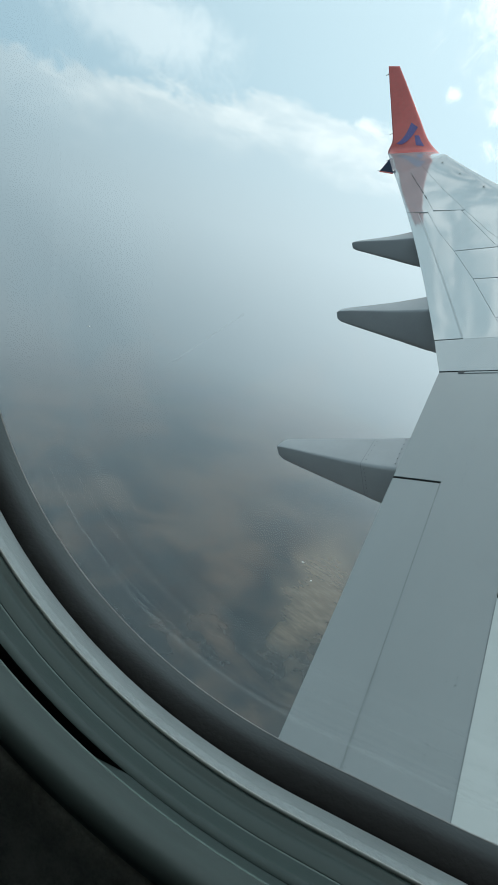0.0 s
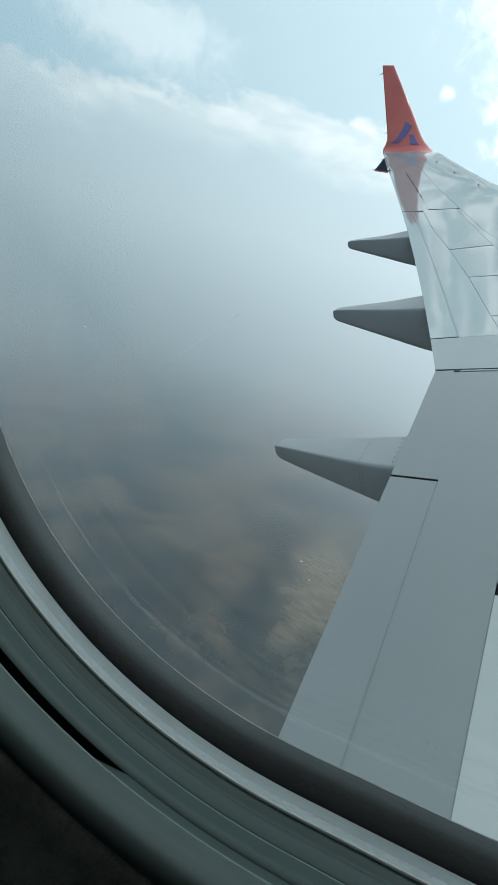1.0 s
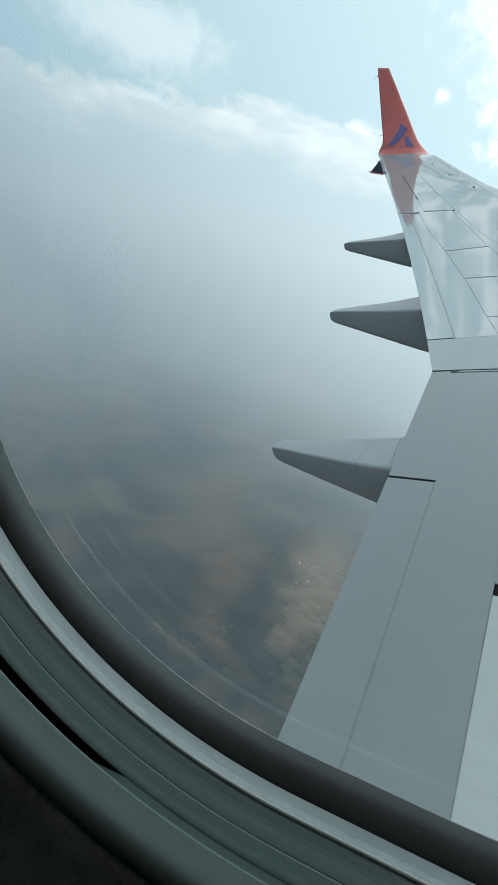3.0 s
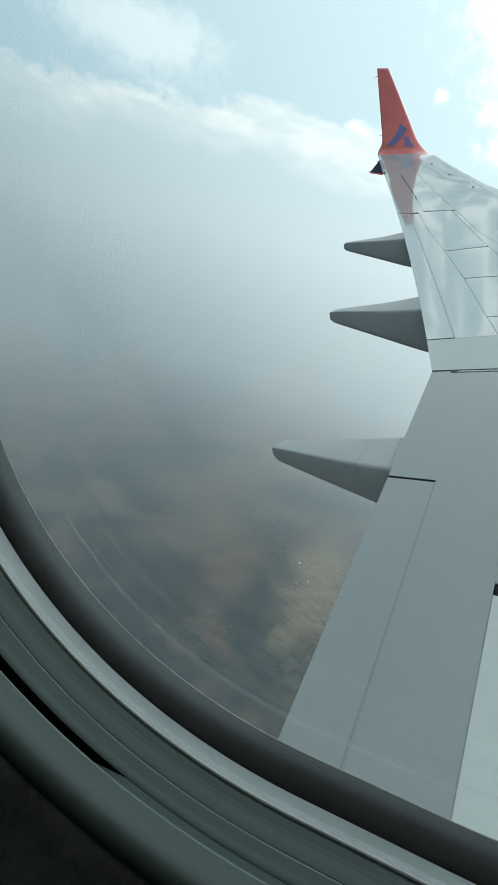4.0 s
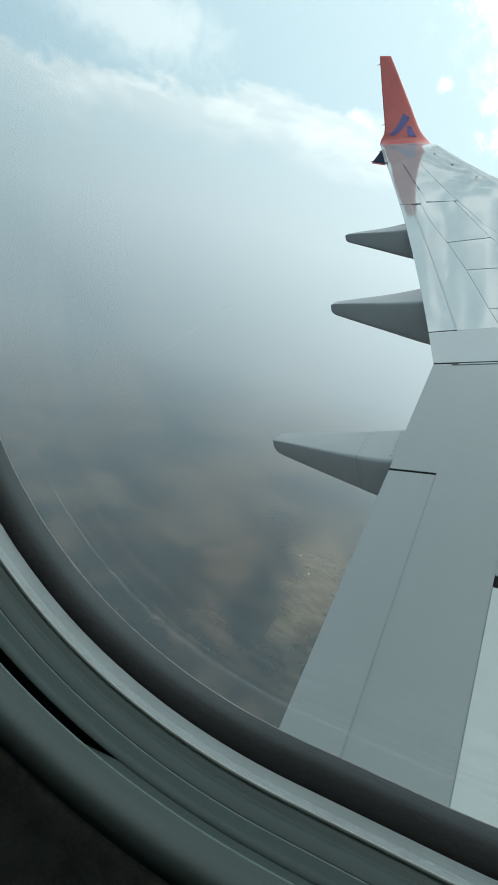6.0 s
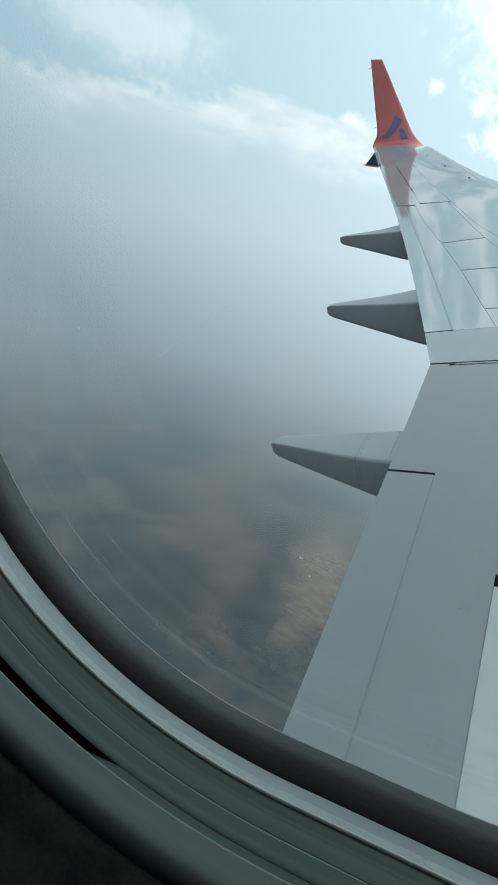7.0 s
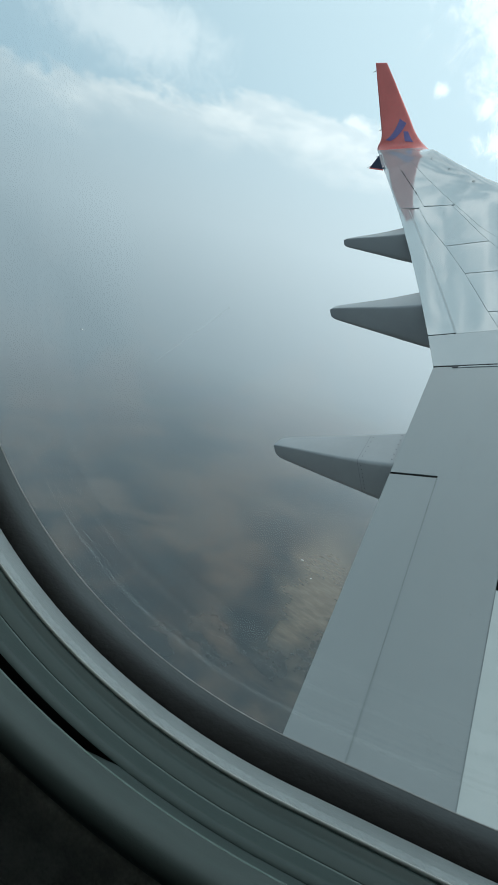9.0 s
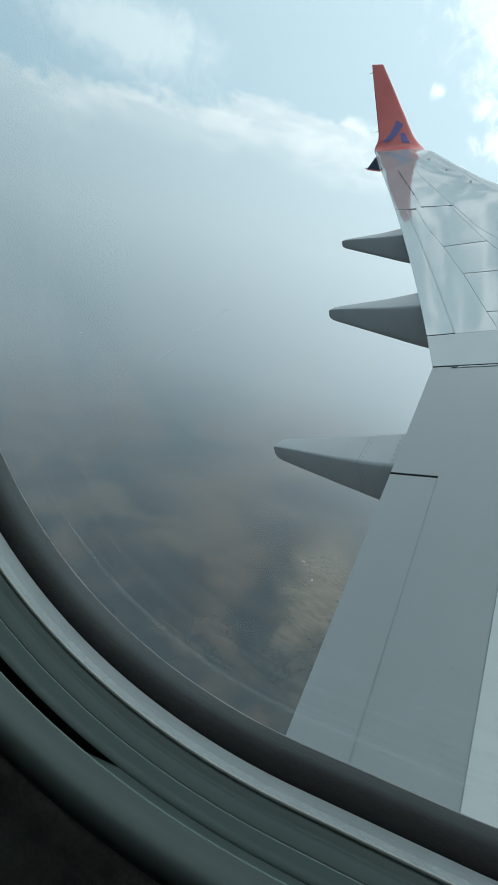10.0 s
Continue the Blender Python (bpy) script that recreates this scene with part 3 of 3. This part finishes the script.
def hoop(profile, closed=False, bulge=2.5):
    """A moulding swept round the window; profile as (widening, depth)."""
    verts, faces = [], []
    for o, d in profile:
        verts += opening(o, d, bulge=bulge)
    k = len(verts) // len(profile)
    m = len(profile)
    for j in range(m if closed else m - 1):
        for i in range(k):
            a, b = j * k + i, j * k + (i + 1) % k
            c = ((j + 1) % m) * k
            faces.append((a, b, c + (i + 1) % k, c + i))
    return verts, faces


def bead(o, d, r, n=8):
    return hoop([(o + r * math.cos(2 * math.pi * i / n), d + r * math.sin(2 * math.pi * i / n)) for i in range(n)], True)


window = thing("window_1", tuple(WU * CU + WV * CV + WN * 0.07), "rounded airliner window with dark seal and silver bezel", "window", kind="structure")
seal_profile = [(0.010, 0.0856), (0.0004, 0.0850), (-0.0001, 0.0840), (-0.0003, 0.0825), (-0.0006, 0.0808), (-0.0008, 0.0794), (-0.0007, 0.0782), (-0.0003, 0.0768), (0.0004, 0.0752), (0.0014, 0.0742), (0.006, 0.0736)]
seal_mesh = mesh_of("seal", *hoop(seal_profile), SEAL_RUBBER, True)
dust_and_shade = seal_mesh.attributes.new("dust_and_shade", "FLOAT", "POINT")
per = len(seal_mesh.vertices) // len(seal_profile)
for i in range(len(seal_mesh.vertices)):   # dusty grey towards the pane, recess shade painted towards the bezel
    low = min(1.0, max(0.0, (i % per - 236) / 20))   # dimmer light along the sill, put into the colour
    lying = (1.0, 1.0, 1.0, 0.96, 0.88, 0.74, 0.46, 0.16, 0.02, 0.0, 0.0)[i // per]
    dust_and_shade.data[i].value = lying ** (1 + 1.6 * low) * (1 - 0.3 * low)
part("seal", seal_mesh, window, "black rubber window seal, dusty grey towards the pane, shade painted towards the bezel")
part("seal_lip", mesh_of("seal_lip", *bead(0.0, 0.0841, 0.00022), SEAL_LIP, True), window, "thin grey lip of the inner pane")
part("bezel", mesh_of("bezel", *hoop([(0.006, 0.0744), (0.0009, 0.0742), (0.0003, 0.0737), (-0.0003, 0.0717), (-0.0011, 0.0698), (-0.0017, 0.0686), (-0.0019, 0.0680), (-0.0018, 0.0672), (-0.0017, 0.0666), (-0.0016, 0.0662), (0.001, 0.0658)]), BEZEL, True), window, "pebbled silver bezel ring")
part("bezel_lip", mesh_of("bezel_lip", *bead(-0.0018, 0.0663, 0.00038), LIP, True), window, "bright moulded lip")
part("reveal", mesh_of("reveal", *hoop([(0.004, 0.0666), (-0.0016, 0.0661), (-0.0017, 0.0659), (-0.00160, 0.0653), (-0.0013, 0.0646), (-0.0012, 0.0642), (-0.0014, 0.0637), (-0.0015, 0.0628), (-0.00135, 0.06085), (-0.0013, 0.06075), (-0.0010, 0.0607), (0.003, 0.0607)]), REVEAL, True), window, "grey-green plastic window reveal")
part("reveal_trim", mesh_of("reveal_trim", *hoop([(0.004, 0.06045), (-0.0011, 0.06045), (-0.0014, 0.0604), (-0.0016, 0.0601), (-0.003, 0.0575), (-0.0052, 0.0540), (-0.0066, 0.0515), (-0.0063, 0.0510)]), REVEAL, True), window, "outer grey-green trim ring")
# the highlight beside the groove, painted as a pale bead
part("trim_lip", mesh_of("trim_lip", *bead(-0.00145, 0.06018, 0.00020), REVEAL_GLINT, True), window, "thin highlight painted along the trim ring's edge")
# the slit's shade, painted as a black backing
part("slit_backing", mesh_of("slit_backing", *hoop([(-0.0063, 0.0510), (0.0, 0.0508), (0.006, 0.0506), (0.006, 0.0470)]), GAP_BLACK), window, "black backing painted as the gap's shade behind the trim")


def span(profile, first, last):
    """A part of a moulding, between two places round the window, tapered at its ends."""
    verts, faces = [], []
    k = last - first + 1
    for o, d in profile:
        ring = opening(o, d)
        deep = opening(o + 0.0035, d - 0.0002)
        for i in range(first, last + 1):
            f = min(1.0, (i - first) / 5) ** 0.6
            verts.append(deep[i].lerp(ring[i], f))
    for j in range(len(profile) - 1):
        for i in range(k - 1):
            a = j * k + i
            faces.append((a, a + 1, a + k + 1, a + k))
    return verts, faces


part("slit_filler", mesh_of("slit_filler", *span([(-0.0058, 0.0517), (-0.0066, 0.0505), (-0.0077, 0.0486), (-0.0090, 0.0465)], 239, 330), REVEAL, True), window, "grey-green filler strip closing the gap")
pane_ring = opening(0.016, 0.0925)
pane = part("pane", mesh_of("pane", pane_ring, [tuple(range(len(pane_ring)))], PANE), window, "clear acrylic pane with faint painted reflection arcs")
pane.visible_shadow = False


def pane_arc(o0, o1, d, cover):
    """A reflection arc by the pane's bevel, painted as film, thinning at its ends."""
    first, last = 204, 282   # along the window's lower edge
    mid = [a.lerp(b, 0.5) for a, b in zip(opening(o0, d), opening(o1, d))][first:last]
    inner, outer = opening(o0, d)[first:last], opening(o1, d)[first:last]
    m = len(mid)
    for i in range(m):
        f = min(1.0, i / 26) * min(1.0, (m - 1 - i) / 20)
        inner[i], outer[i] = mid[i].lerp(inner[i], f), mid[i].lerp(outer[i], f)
    b = part("pane_bevel", mesh_of("pane_bevel", inner + outer, [(i, i + 1, m + i + 1, m + i) for i in range(m - 1)], sheer("pale_reflection_film", (0.80, 0.84, 0.84), cover, 0.5, 0.0, True)), pane)
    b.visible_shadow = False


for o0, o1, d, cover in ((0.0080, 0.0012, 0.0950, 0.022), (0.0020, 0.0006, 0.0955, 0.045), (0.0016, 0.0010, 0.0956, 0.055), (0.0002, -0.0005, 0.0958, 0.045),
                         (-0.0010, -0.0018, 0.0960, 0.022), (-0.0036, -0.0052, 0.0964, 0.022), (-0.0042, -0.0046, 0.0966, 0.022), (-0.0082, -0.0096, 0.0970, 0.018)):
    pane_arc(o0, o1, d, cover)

# a long hair scratch in the acrylic
for a, b in (((-0.0439, 0.0289), (-0.0260, 0.0375)),):
    p, q = (WU * u + WV * v + WN * 0.0920 for u, v in (a, b))
    scratch = part("scratch", mesh_of("scratch", *rod(p, q, 0.00025, 6), SCRATCH), pane)
    scratch.visible_shadow = False
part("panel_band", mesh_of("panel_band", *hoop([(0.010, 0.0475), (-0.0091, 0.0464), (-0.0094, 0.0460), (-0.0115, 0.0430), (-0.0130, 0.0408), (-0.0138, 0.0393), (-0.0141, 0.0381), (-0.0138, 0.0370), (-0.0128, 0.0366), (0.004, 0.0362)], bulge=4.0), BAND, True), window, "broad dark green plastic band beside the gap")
# another painted highlight, along the band's edge
part("panel_edge", mesh_of("panel_edge", *bead(-0.0091, 0.0462, 0.00028), REVEAL_GLINT, True), window, "pale green highlight painted along the moulded edge beside the gap")
# ---- fuselage: a tube along the aircraft, lined inside ----
TUBE_Y, TUBE_Z, TUBE_R = -1.665, -0.45, 1.88
HUB = WU * CU + WV * CV + WN * 0.08
REACH = 0.60


def tube_point(x, z, r):
    return Vector((x, TUBE_Y + math.sqrt(max(0.0, r * r - (z - TUBE_Z) ** 2)), z))


def border(r):
    """The window's outline spread to a square on the tube's wall."""
    ring = []
    for p in opening(0.2, 0.09):
        dx, dz = p.x - HUB.x, p.z - HUB.z
        t = REACH / max(abs(dx), abs(dz))
        ring.append(tube_point(HUB.x + dx * t, HUB.z + dz * t, r))
    return ring


def ringed(rings):
    verts, faces, k = [v for r in rings for v in r], [], len(rings[0])
    for j in range(len(rings) - 1):
        for i in range(k):
            a, b = j * k + i, j * k + (i + 1) % k
            faces.append((a, b, b + k, a + k))
    return verts, faces


def tube(r, x0, x1):
    """A tube with a square hole at the window, a little smaller than border()."""
    e = REACH - 0.02
    lo, hi = (math.asin((HUB.z + s * e - TUBE_Z) / r) for s in (-1, 1))
    angles = [lo + (hi - lo) * i / 8 for i in range(9)] + [hi + (2 * math.pi - hi + lo) * i / 56 for i in range(1, 56)]
    xs = [x0 + (HUB.x - e - x0) * i / 6 for i in range(7)] + [HUB.x - e + 2 * e * i / 4 for i in range(1, 5)] + [HUB.x + e + (x1 - HUB.x - e) * i / 6 for i in range(1, 7)]
    n = len(angles)
    verts = [Vector((x, TUBE_Y + r * math.cos(a), TUBE_Z + r * math.sin(a))) for x in xs for a in angles]
    faces = []
    for j in range(len(xs) - 1):
        for i in range(n):
            if (i < 8 and 6 <= j < 10) or (30 <= i < 34 and j % 4 != 1):   # this window, and unseen ones across the aisle, added to brighten the wall
                continue
            a, b = j * n + i, j * n + (i + 1) % n
            faces.append((a, b, b + n, a + n))
    return verts, faces


lone("fuselage", mesh_of("fuselage", *joined([ringed([opening(0.018, 0.089), opening(0.018, 0.095), opening(0.05, 0.097), border(TUBE_R)]), tube(TUBE_R, -4.5, 5.5)]), WING_PALE, True),
     "pale grey painted airliner fuselage skin", "fuselage", "structure")
lone("wall_panel", mesh_of("wall_panel", *joined([ringed([opening(o, d, bulge=4.0) for o, d in ((-0.0130, 0.0368), (-0.0115, 0.0362), (-0.006, 0.0358), (0.006, 0.0352), (0.03, 0.034), (0.07, 0.032))] + [border(TUBE_R - 0.09)]),
     tube(TUBE_R - 0.09, -4.4, 5.4)]), WALL, True), "dim grey-green plastic cabin side wall round the window", "wall", "structure")


def plate(name, pts, thick, mat, label, category):
    n = len(pts)
    v = [Vector(p) for p in pts] + [Vector(p) + Vector(thick) for p in pts]
    f = [tuple(range(n)), tuple(range(2 * n - 1, n - 1, -1))] + [(i, (i + 1) % n, n + (i + 1) % n, n + i) for i in range(n)]
    lone(name, mesh_of(name, v, f, mat), label, category, "structure")


circle = [(TUBE_Y + (TUBE_R - 0.02) * math.cos(radians(a)), TUBE_Z + (TUBE_R - 0.02) * math.sin(radians(a))) for a in range(0, 360, 6)]
plate("wall_aft", [(-4.5, y, z) for y, z in circle], (0.05, 0, 0), LINING, "plain cabin bulkhead behind the camera", "cabin")
plate("wall_fore", [(5.45, y, z) for y, z in circle], (0.05, 0, 0), LINING, "plain cabin bulkhead ahead of the camera", "cabin")
half = math.sqrt((TUBE_R - 0.10) ** 2 - (-1.15 - TUBE_Z) ** 2)
plate("floor", [(-4.4, TUBE_Y - half, -1.15), (5.4, TUBE_Y - half, -1.15), (5.4, TUBE_Y + half, -1.15), (-4.4, TUBE_Y + half, -1.15)], (0, 0, -0.06), SEAT, "dark carpeted cabin floor", "floor")
# the belly fairing that carries the wing's root
sections = []
for x, k in ((-4.2, 0.3), (-3.2, 0.8), (-1.5, 1.0), (2.0, 1.0), (3.8, 0.85), (5.0, 0.3)):
    sections.append([Vector((x, TUBE_Y + 1.75 * k * math.copysign(abs(math.cos(radians(a))) ** 0.6, math.cos(radians(a))), -2.15 + 0.62 * k * math.copysign(abs(math.sin(radians(a))) ** 0.6, math.sin(radians(a))))) for a in range(0, 360, 12)])
bv, bf = ringed(sections)
k = len(sections[0])
bf += [tuple(range(k)), tuple(range(len(bv) - k, len(bv)))]
lone("belly_fairing", mesh_of("belly_fairing", bv, bf, WING_PALE, True), "pale grey fairing where the wing meets the fuselage", "fuselage", "structure")


# ---- the water below ----
def sea_material():
    m = bpy.data.materials.new("silty_water")
    m.use_nodes = True
    k = Nodes(m.node_tree)
    pos = k.n("ShaderNodeTexCoord").outputs["Object"]
    wide = k.noise(pos, 0.0014, 7.0, 0.60, 0.35)
    mid = k.noise(pos, 0.0048, 7.0, 0.60, 0.3)
    # silt tones, with the dark of cloud shadows painted in
    silt_cloud_shade = k.step(k.math("ADD", k.math("MULTIPLY", wide, 0.48), k.math("MULTIPLY", mid, 0.52)), 0.44, 0.59)
    col = k.mix(silt_cloud_shade, (0.015, 0.027, 0.031, 1), (0.098, 0.080, 0.064, 1))
    # a sunlit patch of rippled water, its light put into the colour
    off = k.vmath("SUBTRACT", pos, (-388.0, 1150.0, 0.0)).outputs["Vector"]
    across = k.math("DIVIDE", k.vmath("DOT_PRODUCT", off, (0.94, 0.34, 0)).outputs["Value"], 75.0)
    along = k.math("DIVIDE", k.vmath("DOT_PRODUCT", off, (-0.34, 0.94, 0)).outputs["Value"], 280.0)
    reach = k.math("SQRT", k.math("ADD", k.math("MULTIPLY", across, across), k.math("MULTIPLY", along, along)))
    torn = k.math("MULTIPLY", k.math("SUBTRACT", k.noise(pos, 0.013, 6.0, 0.6, 0.5), 0.5), 1.6)
    sunlit_patch = k.step(k.math("ADD", k.math("ADD", reach, torn), k.math("MULTIPLY", k.math("SUBTRACT", mid, 0.5), 3.6)), 1.75, 0.15)
    ripple = k.noise(k.scaled(pos, 0.30, 1.0, 1.0), 0.085, 3.0, 0.6, 0.5)
    lit_water = k.mix(k.step(ripple, 0.40, 0.66), (0.36, 0.27, 0.18, 1), (0.46, 0.36, 0.25, 1))
    col = k.mix(k.math("MULTIPLY", sunlit_patch, 0.46), col, lit_water)
    p = k.n("ShaderNodeBsdfPrincipled")
    k.link(col, p.inputs["Base Color"])
    p.inputs["Roughness"].default_value = 0.6
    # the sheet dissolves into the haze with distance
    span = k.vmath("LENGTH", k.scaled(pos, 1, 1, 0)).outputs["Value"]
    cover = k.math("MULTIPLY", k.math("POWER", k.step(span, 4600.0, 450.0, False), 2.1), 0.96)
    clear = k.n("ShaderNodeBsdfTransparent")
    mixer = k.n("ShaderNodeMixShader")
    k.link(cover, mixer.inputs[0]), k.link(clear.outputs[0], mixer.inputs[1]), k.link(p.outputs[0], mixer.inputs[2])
    o = k.n("ShaderNodeOutputMaterial")
    k.link(mixer.outputs[0], o.inputs[0])
    return m


def disc(radius, z, rings=24, spokes=96):
    verts, faces = [Vector((0, 0, z))], []
    for j in range(1, rings + 1):
        r = radius * (j / rings) ** 1.5
        verts += [Vector((r * math.cos(2 * math.pi * i / spokes), r * math.sin(2 * math.pi * i / spokes), z)) for i in range(spokes)]
    for i in range(spokes):
        faces.append((0, 1 + i, 1 + (i + 1) % spokes))
    for j in range(rings - 1):
        for i in range(spokes):
            a, b = 1 + j * spokes + i, 1 + j * spokes + (i + 1) % spokes
            faces.append((a, b, b + spokes, a + spokes))
    return verts, faces


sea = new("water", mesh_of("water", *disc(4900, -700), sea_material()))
tagged(sea, "brown silty sea far below, fading into haze", "water", kind="structure")


def boat(at, turn, size, label):
    """A small boat: hull with a raised bow, a deck house and its roof."""
    m = Matrix.Translation(at) @ Matrix.Rotation(radians(turn), 4, "Z") @ Matrix.Scale(size, 4)
    root = new("boat")
    root.matrix_basis = m
    tagged(root, label, "boat", "boats on the water")
    hull_v, hull_f = [], []
    for x, wd, dz in ((-0.5, 0.13, 0.10), (-0.2, 0.16, 0.10), (0.15, 0.15, 0.11), (0.4, 0.08, 0.14), (0.52, 0.008, 0.17)):
        hull_v += [Vector((x, -wd, dz)), Vector((x, -wd * 0.6, -0.03)), Vector((x, wd * 0.6, -0.03)), Vector((x, wd, dz))]
    for j in range(4):
        for i in range(4):
            a, b = j * 4 + i, j * 4 + (i + 1) % 4
            hull_f.append((a, b, b + 4, a + 4))
    hull_f += [(0, 1, 2, 3), (16, 17, 18, 19)]
    house = [Vector((x, y, z)) for z in (0.10, 0.26) for x, y in ((-0.34, -0.1), (0.0, -0.1), (0.0, 0.1), (-0.34, 0.1))]
    roof = [Vector((x, y, z)) for z in (0.26, 0.285) for x, y in ((-0.38, -0.12), (0.04, -0.12), (0.04, 0.12), (-0.38, 0.12))]
    cube = [(0, 1, 2, 3), (4, 7, 6, 5), (0, 4, 5, 1), (1, 5, 6, 2), (2, 6, 7, 3), (3, 7, 4, 0)]
    for nm, v, f in (("hull", hull_v, hull_f), ("deck_house", house, cube), ("roof", roof, cube)):
        ob = new(nm, mesh_of(nm, v, f, BOAT_WHITE))
        ob.parent = root
    return root


BOAT_WHITE = material("weathered_white_paint", (0.75, 0.76, 0.74), 0.5, vary=0.08, scale=3)
boat((-458, 1113, -699.6), 30, 9, "small white boat far below on the silty sea")
boat((-395, 1055, -699.6), 75, 6, "tiny white boat far below on the silty sea")
boat((-3790, 2570, -699), 20, 38, "white ship far off in the sea haze")
